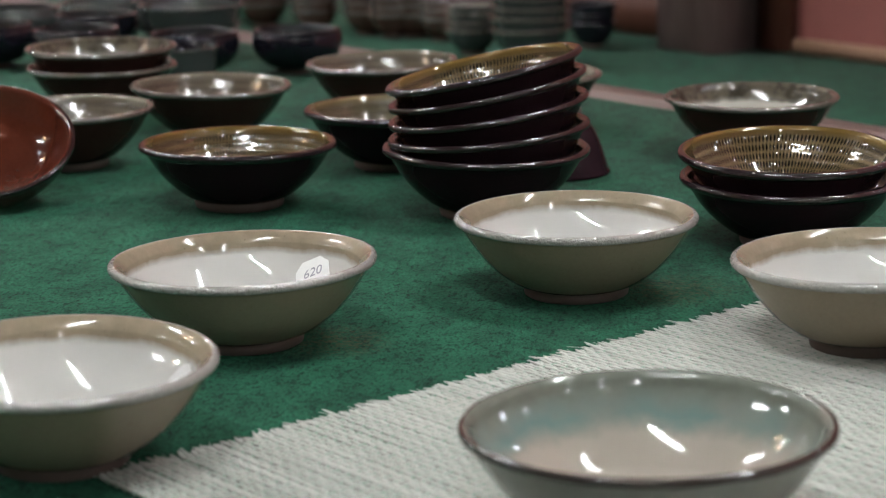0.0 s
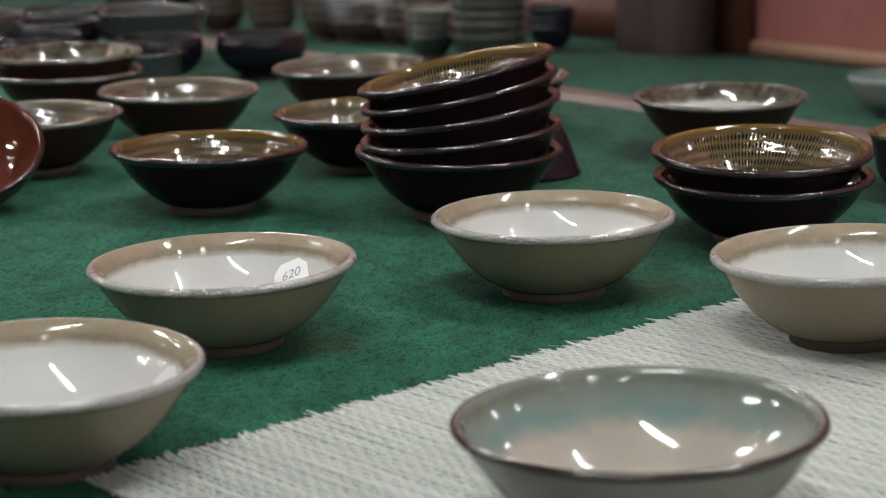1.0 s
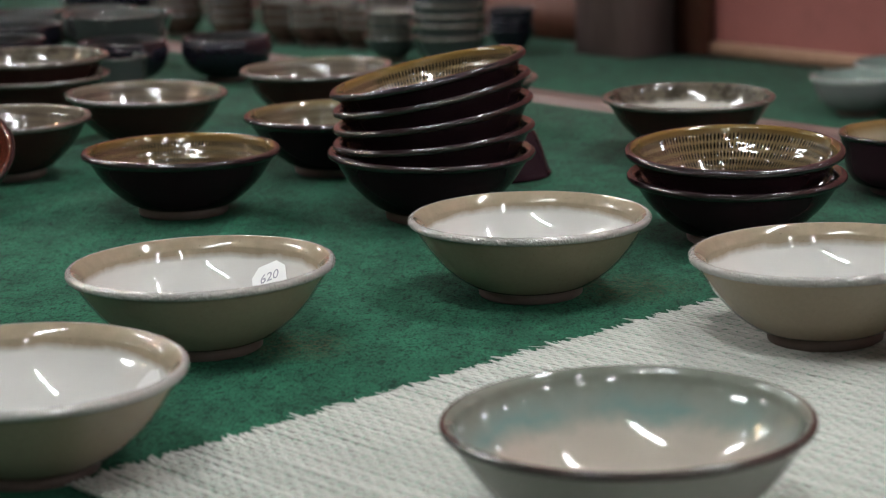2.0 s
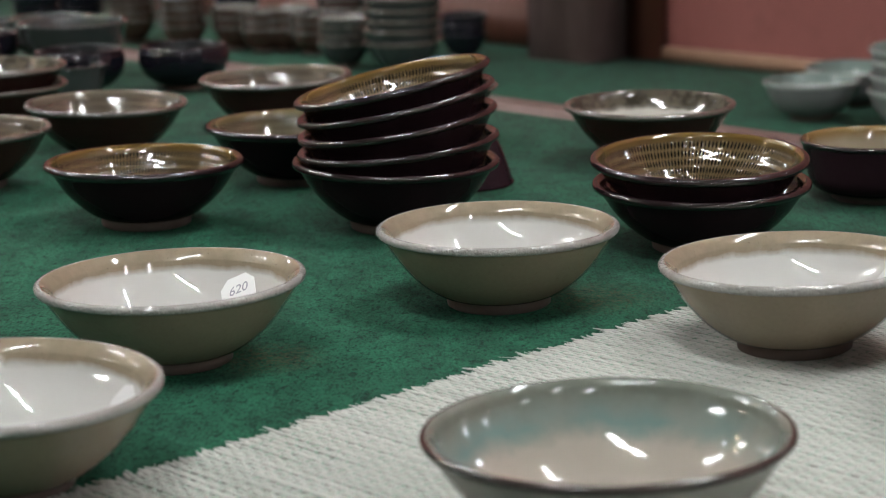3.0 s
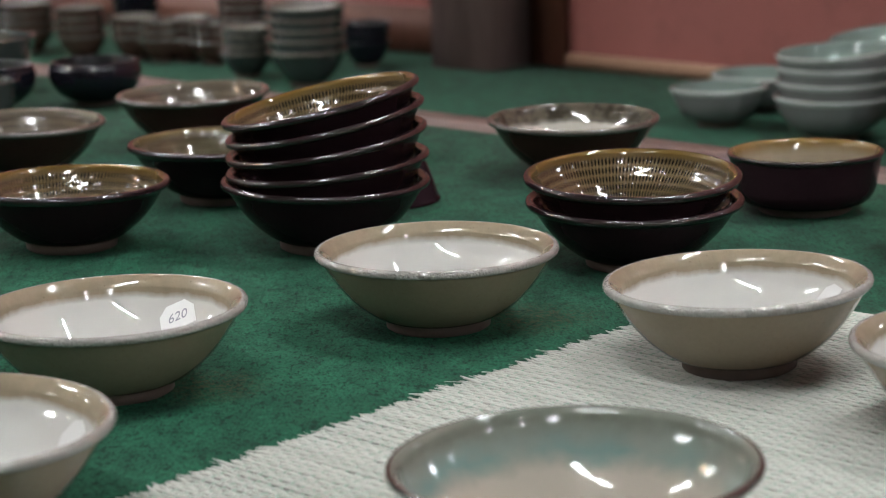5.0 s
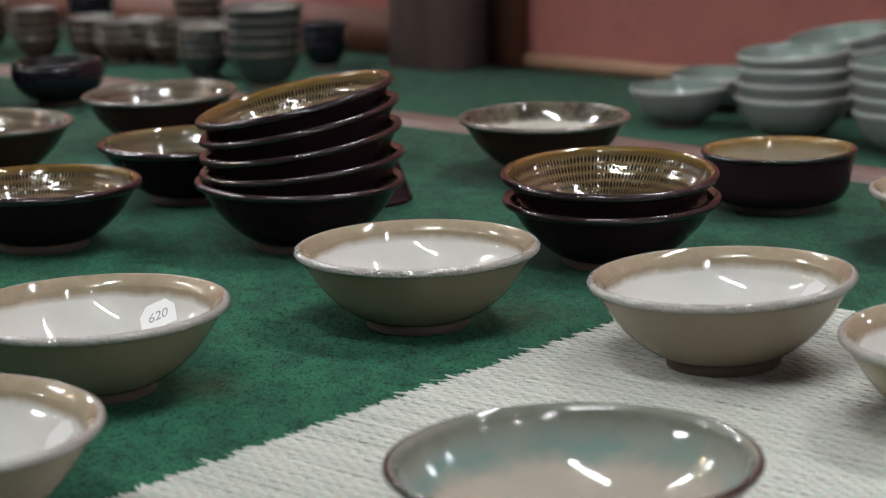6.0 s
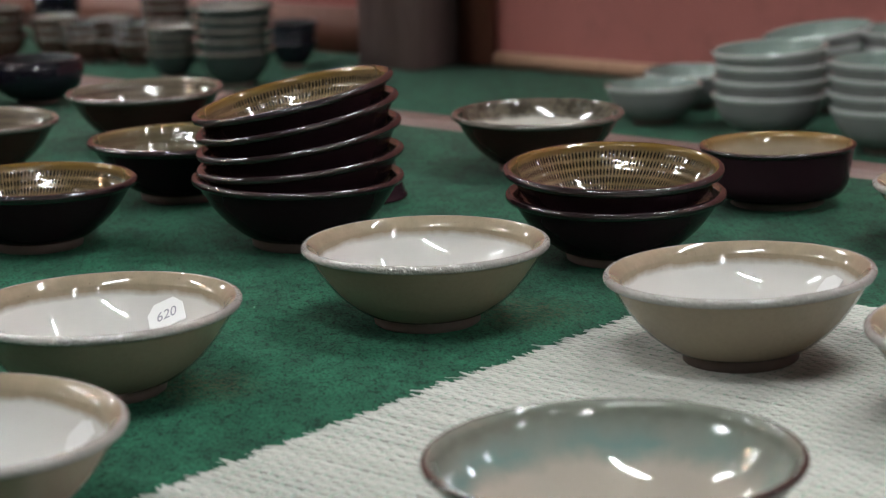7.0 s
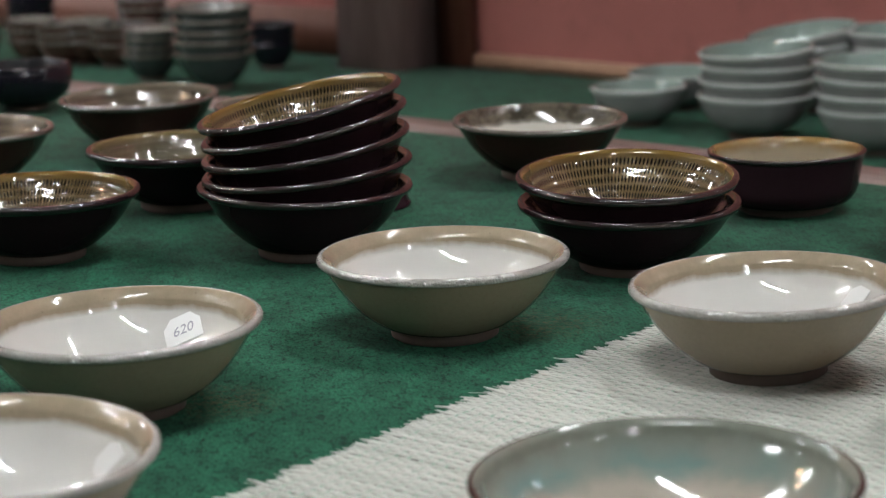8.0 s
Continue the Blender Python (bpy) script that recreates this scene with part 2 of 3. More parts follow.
# insides and lips of the far stacks; lightened to paint ring highlights on the lips
GREYBROWN_LITLIP = glaze("grey_brown_glaze_lit_lips", (0.065, 0.057, 0.046), (0.14, 0.122, 0.105), 0.15, bump=0.2, pitted=0.3, ior=1.8)
PAPER = Mat("white_sticker_paper", 0.6).colour((0.74, 0.74, 0.73)).m
# the same white paper, with the dimmer light on the blank stickers painted in
SHADEDPAPER = Mat("shaded_sticker_paper", 0.6).colour((0.56, 0.56, 0.55)).m
INK = Mat("pencil_ink", 0.6).colour((0.27, 0.27, 0.31)).m


def yarn_mat():
    m = Mat("cotton_yarn", 0.9)
    geo = m.n("ShaderNodeNewGeometry")
    c = m.mix(geo.outputs["Random Per Island"], (0.395, 0.395, 0.36), (0.515, 0.515, 0.478))
    c = m.mix(m.math("MULTIPLY", m.noise(260, 3, 0.6, stretch=(1, 1, 1)), 0.45), c, (0.30, 0.335, 0.275))
    m.colour(c)
    m.b.inputs["Sheen Weight"].default_value = 0.2
    m.bump(m.noise(1400, 2), 0.6, 0.0008)
    return m.m


YARN = yarn_mat()
WEFT = Mat("pale_green_weft", 0.9).colour((0.25, 0.34, 0.275)).m


# ---- mesh helpers ----
def part(name, bm, material, parent=None, label="", smooth=True):
    """Links a bmesh as one mesh object, under a thing or a part if one is given."""
    me = bpy.data.meshes.new(name)
    bm.normal_update()
    bm.to_mesh(me)
    bm.free()
    for mm in (material if isinstance(material, (list, tuple)) else [material]):
        me.materials.append(mm)
    for p in me.polygons:
        p.use_smooth = smooth
    ob = new(name, me)
    ob.parent = parent
    if label:
        ob["label"] = label
    return ob


def block(u0, u1, v0, v1, z0, z1, bevel=0.0, m=ROOM):
    """A box in the room's axes, bevelled."""
    bm = bmesh.new()
    bmesh.ops.create_cube(bm, size=1)
    for v in bm.verts:
        v.co = Vector((u0 + (v.co.x + 0.5) * (u1 - u0), v0 + (v.co.y + 0.5) * (v1 - v0), z0 + (v.co.z + 0.5) * (z1 - z0)))
    if bevel:
        bmesh.ops.bevel(bm, geom=bm.edges[:], offset=bevel, segments=2, affect="EDGES")
    bm.transform(m)
    return bm


def empty(name, m):
    ob = new(name)
    ob.empty_display_size = 0.02
    ob.matrix_world = m
    return ob


def spline(points, n):
    """A smooth row of n points through the given ones (Catmull-Rom)."""
    p = [points[0]] + list(points) + [points[-1]]
    out = []
    for i in range(n):
        s = i / (n - 1) * (len(points) - 1)
        k = min(int(s), len(points) - 2)
        t = s - k
        a, b, c, d = (np.array(p[k + j], float) for j in range(4))
        out.append(0.5 * (2 * b + (c - a) * t + (2 * a - 5 * b + 4 * c - d) * t * t + (3 * b - a - 3 * c + d) * t ** 3))
    return out


def lathe(profile, segs, mats, wobble, seed, vs):
    """Turns a profile of (radius, height) about z. mats: a slot for each step; vs: the UV's v for each point.
    Hand-thrown: slightly out of round, with faint throwing rings."""
    bm = bmesh.new()
    uvl = bm.loops.layers.uv.new("uv")
    rng = random.Random(seed)
    ph = [rng.uniform(0, 6.28) for _ in range(4)]
    rings = []
    for r, z in profile:
        row = []
        for i in range(segs):
            a = 2 * math.pi * i / segs
            k = 1 + wobble * (0.6 * math.sin(2 * a + ph[0]) + 0.3 * math.sin(3 * a + ph[1]) + 0.15 * math.sin(5 * a + ph[2]))
            dz = wobble * 0.5 * z * math.sin(2 * a + ph[3])
            row.append(bm.verts.new((r * k * math.cos(a), r * k * math.sin(a), z + dz)))
        rings.append(row)
    for j in range(len(profile) - 1):
        for i in range(segs):
            i2 = (i + 1) % segs
            f = bm.faces.new((rings[j][i], rings[j][i2], rings[j + 1][i2], rings[j + 1][i]))
            f.material_index = mats[j]
            for lp, (aa, jj) in zip(f.loops, ((i, j), (i + 1, j), (i + 1, j + 1), (i, j + 1))):
                lp[uvl].uv = (aa / segs, vs[jj])
    for row, slot, rev in ((rings[0], mats[0], True), (rings[-1], mats[-1], False)):
        f = bm.faces.new(list(reversed(row)) if rev else row)
        f.material_index = slot
        for lp in f.loops:
            lp[uvl].uv = (0, vs[-1] if not rev else 1)
    return bm


# outer profiles, as shares of the rim's radius and of the height
FLARED = [(0.44, 0.13), (0.545, 0.20), (0.69, 0.365), (0.815, 0.575), (0.91, 0.785), (0.962, 0.915)]
ROUNDED = [(0.44, 0.13), (0.60, 0.20), (0.76, 0.36), (0.88, 0.58), (0.95, 0.80), (0.985, 0.95)]
STRAIGHT = [(0.62, 0.13), (0.78, 0.18), (0.885, 0.34), (0.925, 0.56), (0.955, 0.78), (0.985, 0.95)]
INCURVED = [(0.45, 0.10), (0.70, 0.18), (0.93, 0.38), (1.03, 0.60), (1.035, 0.80), (1.0, 0.95)]
CONICAL = [(0.46, 0.14), (0.55, 0.21), (0.69, 0.38), (0.81, 0.58), (0.90, 0.79), (0.958, 0.915)]

# the wells are fuller than the outsides
FULL = [(0.44, 0.12), (0.58, 0.20), (0.72, 0.36), (0.845, 0.57), (0.935, 0.78), (0.988, 0.94)]
WELLS = {id(FLARED): FULL, id(CONICAL): FULL}


def bowl(name, m, R, H, outer, inner, lip, foot, shape=None, foot_r=0.43, segs=96, wall=0.0048, label="", category="bowl", group="", wobble=0.006, lip_r=None, seed=0, roll=0.0, flare=0.006, lip_in=0):
    """A footed, hand-thrown bowl. m: the pose of its foot."""
    e = tagged(empty(name, m @ pose(0, 0, 0, 0, 0, roll)), label, category, group)
    lip_r = lip_r or wall * 0.62
    shape = shape or FLARED
    out = [tuple(p) for p in spline([(r * R, z * H) for r, z in shape], 22)]
    full = [tuple(p) for p in spline([(r * R, z * H) for r, z in WELLS.get(id(shape), shape)], 28)]
    # the lip: a rounded bead, flaring softly into the well
    cx, cz = R - lip_r, H - lip_r
    tip = [(cx + lip_r * math.cos(t), cz + lip_r * math.sin(t)) for t in np.linspace(-0.7, math.pi / 2, 8)]
    turned = [(cx + lip_r * math.cos(t), cz + lip_r * math.sin(t)) for t in np.linspace(math.pi / 2, math.pi * 0.69, 5)[1:]]
    a0 = math.pi * 0.69
    fx, fz = turned[-1][0] - flare * math.cos(a0), turned[-1][1] - flare * math.sin(a0)
    turned += [(fx + flare * math.cos(t), fz + flare * math.sin(t)) for t in np.linspace(a0, math.pi * 0.83, 8)[1:]]
    edge_r, edge_z = turned[-1]
    ins = []
    for r, z in reversed(full):
        f = z / H
        ins.append((max(r - wall * (0.95 + 0.35 * (1 - f)), 0.0), z + wall * 0.6 * (1 - f)))
    floor_z = max(0.19 * H, 0.0085)
    ins = [p for p in ins if p[1] > floor_z + 0.1 * H and p[0] < edge_r - 0.0003 and p[1] < edge_z - 0.0006]
    r_last, z_last = ins[-1]
    for k in (0.92, 0.83, 0.74, 0.65, 0.55, 0.45, 0.35, 0.25, 0.15, 0.03):
        ins.append((r_last * k, floor_z + (z_last - floor_z) * k ** 2.2))
    out = [p for p in out if p[1] < tip[0][1] - 0.0004]
    prof = out + tip + turned + ins
    arc = [0.0]
    for a, b in zip(reversed(prof), list(reversed(prof))[1:]):
        arc.append(arc[-1] + math.hypot(a[0] - b[0], a[1] - b[1]))
    n_in = len(ins) + len(turned)
    total = arc[n_in]
    vs = [min(1.0, s / total) for s in reversed(arc)]
    mats = [0] * (len(out) - 1) + [1] * (len(tip) + lip_in) + [2] * (len(turned) - lip_in + len(ins))
    part("body", lathe(prof, segs, mats, wobble, seed, vs), [outer, lip, inner], e)
    fr, fh = foot_r * R, shape[0][1] * H + 0.001
    ring = [(fr * 0.70, fh), (fr * 0.74, 0.0012), (fr * 0.80, 0.0), (fr * 0.93, 0.0), (fr * 0.99, 0.0012), (fr * 1.0, fh * 0.5), (shape[0][0] * R, fh + 0.0002), (shape[0][0] * R * 0.9, fh + 0.0004)]
    part("foot_ring", lathe(ring, max(segs // 2, 24), [0] * (len(ring) - 1), wobble * 0.5, seed, [0.5] * len(ring)), foot, e, "bare clay foot ring")
    return e


def by_rim(x, y, z, H, tx=0.0, ty=0.0):
    """The pose of a bowl of height H whose rim has its centre there and slopes by tx along y and ty along x."""
    n = Vector((-ty, -tx, 1)).normalized()
    q = Vector((0, 0, 1)).rotation_difference(n).to_matrix().to_4x4()
    return Matrix.Translation(Vector((x, y, z)) - n * H) @ q


def standing(x, y, z=0.0):
    return Matrix.Translation((x, y, z))


# ---- structure ----
tagged(part("floor", block(-8, 8, -8.2, WALL + 0.2, FLOOR - 0.1, FLOOR), FLOORMAT, smooth=False), "dark wooden shop floor", "floor", kind="structure")
tagged(part("ceiling", block(-8, 8, -8.2, WALL + 0.2, CEIL, CEIL + 0.1), CEILING, smooth=False), "dim beige board ceiling", "ceiling", kind="structure")
tagged(part("wall_north", block(-8, 8, WALL, WALL + 0.15, FLOOR, CEIL), PINK, smooth=False), "rough red-pink clay plaster wall", "wall", kind="structure")
tagged(part("wall_south", block(-8, 8, -8.35, -8.2, FLOOR, CEIL), ROOMWALL, smooth=False), "warm grey plaster wall", "wall", kind="structure")
tagged(part("wall_east", block(8, 8.15, -8.35, WALL + 0.15, FLOOR, CEIL), ROOMWALL, smooth=False), "warm grey plaster wall", "wall", kind="structure")
tagged(part("wall_west", block(-8.15, -8, -8.35, WALL + 0.15, FLOOR, CEIL), ROOMWALL, smooth=False), "warm grey plaster wall", "wall", kind="structure")
tagged(part("baseboard", block(-0.925, 4.9, WALL - 0.02, WALL, LOW, LOW + 0.024, 0.003), TRIM_WOOD), "pale wooden strip along the wall's foot", "baseboard", kind="structure")

post = tagged(empty("post", ROOM @ pose(-1.04, 1.24, LOW)), "dark brown square wooden post against the wall", "post", kind="structure")
inv = post.matrix_world.inverted()
part("shaft", block(-1.115, -0.975, 1.17, WALL - 0.003, FLOOR, CEIL, 0.006, inv @ ROOM), POST_WOOD, post)
part("side_board", block(-0.972, -0.90, WALL - 0.03, WALL - 0.003, LOW, CEIL, 0.003, inv @ ROOM), SIDE_WOOD, post, "reddish brown board")
tagged(part("wainscot", block(-3.0, -1.118, WALL - 0.022, WALL - 0.001, LOW, LOW + 0.085, 0.003), SIDE_WOOD), "low dark red-brown board along the wall", "wainscot", kind="structure")


def table(name, u0, u1, v0, v1, top, label, rim):
    """A felt-covered display table: slab, felt, wooden edge and legs."""
    m0 = ROOM @ pose((u0 + u1) / 2, (v0 + v1) / 2, FLOOR)
    t = tagged(empty(name, m0), label, "table")
    m = m0.inverted() @ ROOM
    part("tabletop", block(u0, u1, v0, v1, top - 0.04, top - 0.006, 0.003, m), LEG_WOOD, t)
    part("felt", block(u0 + 0.002, u1 - 0.002, v0 + 0.002, v1 - rim, top - 0.0055, top, 0.002, m), FELT, t, "mottled dark green felt")
    if rim:
        part("edge_board", block(u0, u1, v1 - rim + 0.001, v1, top - 0.0055, top + 0.002, 0.0015, m), EDGE_WOOD, t, "worn pinkish brown wooden edge")
    for a in (u0 + 0.08, u1 - 0.08):
        for b in (v0 + 0.08, v1 - 0.08):
            part("leg", block(a - 0.03, a + 0.03, b - 0.03, b + 0.03, FLOOR, top - 0.04, 0.003, m), LEG_WOOD, t)
    return t


table("display_table", -1.7, 1.5, -1.35, 0.0, 0.0, "display table covered with mottled green felt, wooden edge", 0.058)
table("low_display_table", -3.0, 2.6, 0.02, WALL - 0.022, LOW, "lower display table with green felt along the wall", 0.0)


def tube_light(x, y, z, turn, length=1.2):
    """A bare fluorescent batten under the ceiling."""
    e = tagged(empty("tube_light", pose(x, y, z, 0, 0, turn)), "white fluorescent tube light under the ceiling", "ceiling light", "tube lights")
    bm = bmesh.new()
    bmesh.ops.create_cube(bm, size=1)
    for v in bm.verts:
        v.co = Vector((v.co.x * length * 1.03, v.co.y * (0.09 if v.co.z > 0 else 0.05), 0.045 + v.co.z * 0.05))
    bmesh.ops.bevel(bm, geom=bm.edges[:], offset=0.004, segments=2, affect="EDGES")
    part("housing", bm, METAL, e)
    bm = bmesh.new()
    bmesh.ops.create_cone(bm, segments=20, radius1=0.022, radius2=0.022, depth=length, cap_ends=True)
    bm.transform(pose(0, 0, 0, 0, 90, 0))
    part("tube", bm, TUBE, e)
    for s in (-1, 1):
        bm = bmesh.new()
        bmesh.ops.create_cube(bm, size=1)
        for v in bm.verts:
            v.co = Vector((s * (length / 2 + 0.008) + v.co.x * 0.02, v.co.y * 0.036, v.co.z * 0.05))
        part("holder", bm, METAL, e)
    return e


def bulb_lamp(x, y, z, mat, label):
    """A small bare bulb hanging on a cord."""
    e = tagged(empty("pendant_bulb", pose(x, y, z)), label, "pendant lamp", "pendant bulbs")
    bm = bmesh.new()
    bmesh.ops.create_uvsphere(bm, u_segments=20, v_segments=12, radius=0.016)
    for v in bm.verts:
        if v.co.z > 0:
            v.co.x, v.co.y, v.co.z = v.co.x * (1 - 15 * v.co.z), v.co.y * (1 - 15 * v.co.z), v.co.z * 1.4
    part("bulb", bm, mat, e)
    bm = bmesh.new()
    bmesh.ops.create_cone(bm, segments=16, radius1=0.02, radius2=0.014, depth=0.05, cap_ends=True)
    bm.transform(pose(0, 0, 0.07))
    part("socket", bm, METAL, e)
    bm = bmesh.new()
    bmesh.ops.create_cone(bm, segments=8, radius1=0.003, radius2=0.003, depth=CEIL - z - 0.09, cap_ends=True)
    bm.transform(pose(0, 0, 0.09 + (CEIL - z - 0.09) / 2))
    part("cord", bm, METAL, e)
    return e


TURN = math.degrees(math.atan2(U.y, U.x))
ACROSS = (-5.8, -2.4, 1.2, 5.6)
for v, along in ((0.38, ACROSS), (-1.88, ACROSS), (-4.14, (-5.8, -2.4, 5.6))):
    for u in along:
        p = ROOM @ Vector((u + (0.15 if v > 0 else 0.0), v, CEIL - 0.07))
        tube_light(p.x, p.y, p.z, TURN)
WARM = "small warm bulb hanging on a cord"
COOL = "small cool white bulb hanging on a cord"
for x, y, z, mat, lab in ((-1.40, 0.69, 0.87, BULB, WARM), (-1.52, 0.53, 0.85, BULB, WARM), (-1.7, 0.2, 0.62, BULB, WARM), (-1.5, 0.95, 0.95, COOLBULB, COOL), (-1.75, 0.45, 1.25, COOLBULB, COOL),
                          (0.95, 0.35, 0.55, COOLBULB, COOL), (1.1, 0.20, 0.45, COOLBULB, COOL), (1.3, -0.2, 0.7, COOLBULB, COOL)):
    bulb_lamp(x, y, z, mat, lab)


# ---- woven mat ----
def mat_place():
    """The mat's axes: a along the frayed edge, b across it, with the yarns."""
    a = Vector((0.707, 0.707, 0))
    b = Vector((0.707, -0.707, 0))
    o = Vector((-0.209, -0.357, 0))
    return Matrix(((a.x, b.x, 0, o.x), (a.y, b.y, 0, o.y), (0, 0, 1, 0), (0, 0, 0, 1)))


def woven_mat(length=0.575, depth=0.62, pitch=0.0033):
    m = mat_place()
    e = tagged(empty("woven_mat", m), "off-white woven cotton mat with a frayed edge, flecked green", "mat")
    rng = random.Random(5)
    verts, faces = [], []

    def ribbon(points, r, flat=0.5, wide=None):
        base = len(verts)
        for k, p in enumerate(points):
            q = points[min(k + 1, len(points) - 1)] - points[max(k - 1, 0)]
            side = Vector((-q.y, q.x, 0)).normalized()
            w = r * (wide[k] if wide else 1)
            for j in range(6):
                t = math.pi * 2 * j / 6
                verts.append(p + side * (w * math.cos(t)) + Vector((0, 0, w * flat * math.sin(t))))
        for k in range(len(points) - 1):
            for j in range(6):
                faces.append((base + k * 6 + j, base + k * 6 + (j + 1) % 6, base + (k + 1) * 6 + (j + 1) % 6, base + (k + 1) * 6 + j))
        faces.append(tuple(base + j for j in range(6)))

    def finish(name, material, label):
        me = bpy.data.meshes.new(name)
        me.from_pydata(verts, [], faces)
        me.materials.append(material)
        for p in me.polygons:
            p.use_smooth = True
        ob = new(name, me)
        ob.parent = e
        tagged(ob, label, kind="stuff")

    n = int(length / pitch)
    for i in range(n):
        x = i * pitch + rng.uniform(-0.0004, 0.0004)
        pts = []
        fray = rng.uniform(0.005, 0.0115) + (0.006 if rng.random() < 0.08 else 0)
        lean = rng.uniform(-0.35, 0.45)
        for k in range(4):
            s = -fray * (1 - k / 4)
            pts.append(Vector((x + lean * (-s) * 1.0, s, 0.0014 + 0.0003 * rng.random())))
        steps = 112
        ph = rng.uniform(0, 6.28)
        wide = [0.28, 0.5, 0.75, 0.95]
        for k in range(steps + 1):
            y = depth * k / steps
            dip = (k + i) % 2
            pts.append(Vector((x + 0.0005 * math.sin(y * 40 + ph) + rng.uniform(-0.0002, 0.0002), y, 0.0016 - 0.0003 * dip)))
            wide.append(rng.uniform(0.82, 0.95) if dip else rng.uniform(0.98, 1.08))
        ribbon(pts, pitch * rng.uniform(0.42, 0.50), 0.6, wide)
        # loose filaments at the cut end
        for _ in range(2):
            reach, drift = fray * rng.uniform(0.6, 1.15), rng.uniform(-0.5, 0.6)
            ribbon([Vector((x + rng.uniform(-0.0008, 0.0008) + drift * reach * k / 3, -reach * k / 3 + 0.001, 0.0012 + 0.0006 * rng.random())) for k in range(4)], 0.00034, 0.8, [1, 0.9, 0.75, 0.45])
    finish("warp_yarn", YARN, "thick off-white cotton yarns with frayed ends")
    verts, faces = [], []
    for k in range(int(depth / 0.0075)):
        y = 0.006 + k * 0.0075
        pts = [Vector((length * j / 40 - 0.002, y + rng.uniform(-0.0006, 0.0006), 0.0013)) for j in range(41)]
        ribbon(pts, 0.0011, 0.8)
    me = bpy.data.meshes.new("weft_thread")
    me.from_pydata(verts, [], faces)
    me.materials.append(WEFT)
    ob = new("weft_thread", me)
    ob.parent = e
    tagged(ob, "thin pale green weft threads", kind="stuff")
    return e


woven_mat()

# ---- bowls with cream glaze ----
CREAM_LABEL = "cream ceramic bowl, beige band inside"


def cream_bowl(x, y, z, R, tx, ty, base, seed, label=CREAM_LABEL + ", on green felt", foot=CLAY):
    H = z - base
    return bowl("bowl", by_rim(x, y, z, H, tx, ty), R, H, CREAM, CREAMIN, CREAMLIP, foot, FLARED, 0.43, 128, 0.0046, label, "bowl", "cream bowls", 0.008, 0.0027, seed, seed * 77.0, 0.019, 2)


cream_bowl(0.0, 0.0, 0.0505, 0.075, -0.005, 0.003, 0.0, 1)
tagged_bowl = cream_bowl(-0.1847, -0.1167, 0.0500, 0.0755, -0.004, 0.010, 0.0, 2, CREAM_LABEL + ", with price sticker")
cream_bowl(0.1616, -0.1225, 0.0535, 0.0748, -0.012, 0.026, 0.0018, 3, CREAM_LABEL + ", dark foot, on mat", CLAYDARK)
cream_bowl(-0.2348, -0.3301, 0.0520, 0.0756, 0.010, -0.014, 0.0, 4)
cream_bowl(0.266, -0.268, 0.0535, 0.0750, 0.0, 0.0, 0.0022, 5, CREAM_LABEL + ", on the woven mat", CLAYDARK)
cream_bowl(0.386, 0.135, 0.045, 0.068, 0.0, 0.0, 0.0, 6)

# ---- the blue-grey bowl on the mat ----
bowl("bowl", by_rim(0.0372, -0.4304, 0.0545, 0.0522, -0.006, 0.009), 0.0772, 0.0522, BLUEOUT, BLUEIN, BLUELIP, CLAYDARK, FLARED, 0.43, 144, 0.0042,
     "glossy blue-grey bowl with beige well, on the mat", "bowl", "", 0.006, 0.0021, 7, 205, 0.008, 1)

# ---- black bowls with chatter marks ----
DARK_LABEL = "black bowl, amber chatter-marked inside"


def dark_bowl(m, R, H, seed, label, inner=AMBERIN, group="black chatter-marked bowls", segs=112):
    return bowl("bowl", m, R, H, BLACK, inner, AMBERLIP, CLAY, CONICAL, 0.45, segs, 0.0040, label, "bowl", group, 0.006, 0.0029, seed, seed * 53.0, 0.006, 2)


dark_bowl(by_rim(-0.0688, 0.2349, 0.0513, 0.0513, 0.004, -0.016), 0.0748, 0.0513, 11, DARK_LABEL + ", bottom of a leaning stack")
STACK = ((-0.0672, 0.2360, 0.0640, 0.0, 0.085), (-0.0678, 0.2380, 0.0795, 0.0, 0.150), (-0.0686, 0.2400, 0.0945, 0.0, 0.190), (-0.0713, 0.2423, 0.1080, 0.0, 0.2034))
for k, (x, y, z, tx, ty) in enumerate(STACK):
    dark_bowl(by_rim(x, y, z, 0.0513, tx, ty), 0.0735 - 0.0003 * k, 0.0513, 12 + k, DARK_LABEL + (", top of leaning stack" if k == 3 else ", tilted in leaning stack"))
dark_bowl(by_rim(0.1409, 0.1442, 0.0475, 0.0475, 0.02, 0.0), 0.0742, 0.0475, 17, DARK_LABEL + ", lower of a pair")
dark_bowl(by_rim(0.1397, 0.1432, 0.0646, 0.0475, 0.050, 0.0006), 0.0742, 0.0475, 18, DARK_LABEL + ", nested in another bowl")
dark_bowl(by_rim(-0.2562, 0.2687, 0.0492, 0.0492, -0.008, -0.010), 0.0735, 0.0492, 19, DARK_LABEL + ", on green felt")
dark_bowl(by_rim(-0.1564, 0.4281, 0.0494, 0.0494, -0.003, -0.003), 0.0731, 0.0494, 20, "black-glazed bowl with olive chatter-marked inside, on green felt", OLIVEIN)
bowl("bowl", by_rim(0.2928, 0.3036, 0.0465, 0.0465, -0.012, 0.007), 0.0585, 0.0465, BLACK, AMBERPLAIN, AMBERLIP, CLAY, STRAIGHT, 0.60, 96, 0.0042,
     "straight-sided black bowl with plain amber inside, on green felt", "bowl", "", 0.006, 0.0018, 21)

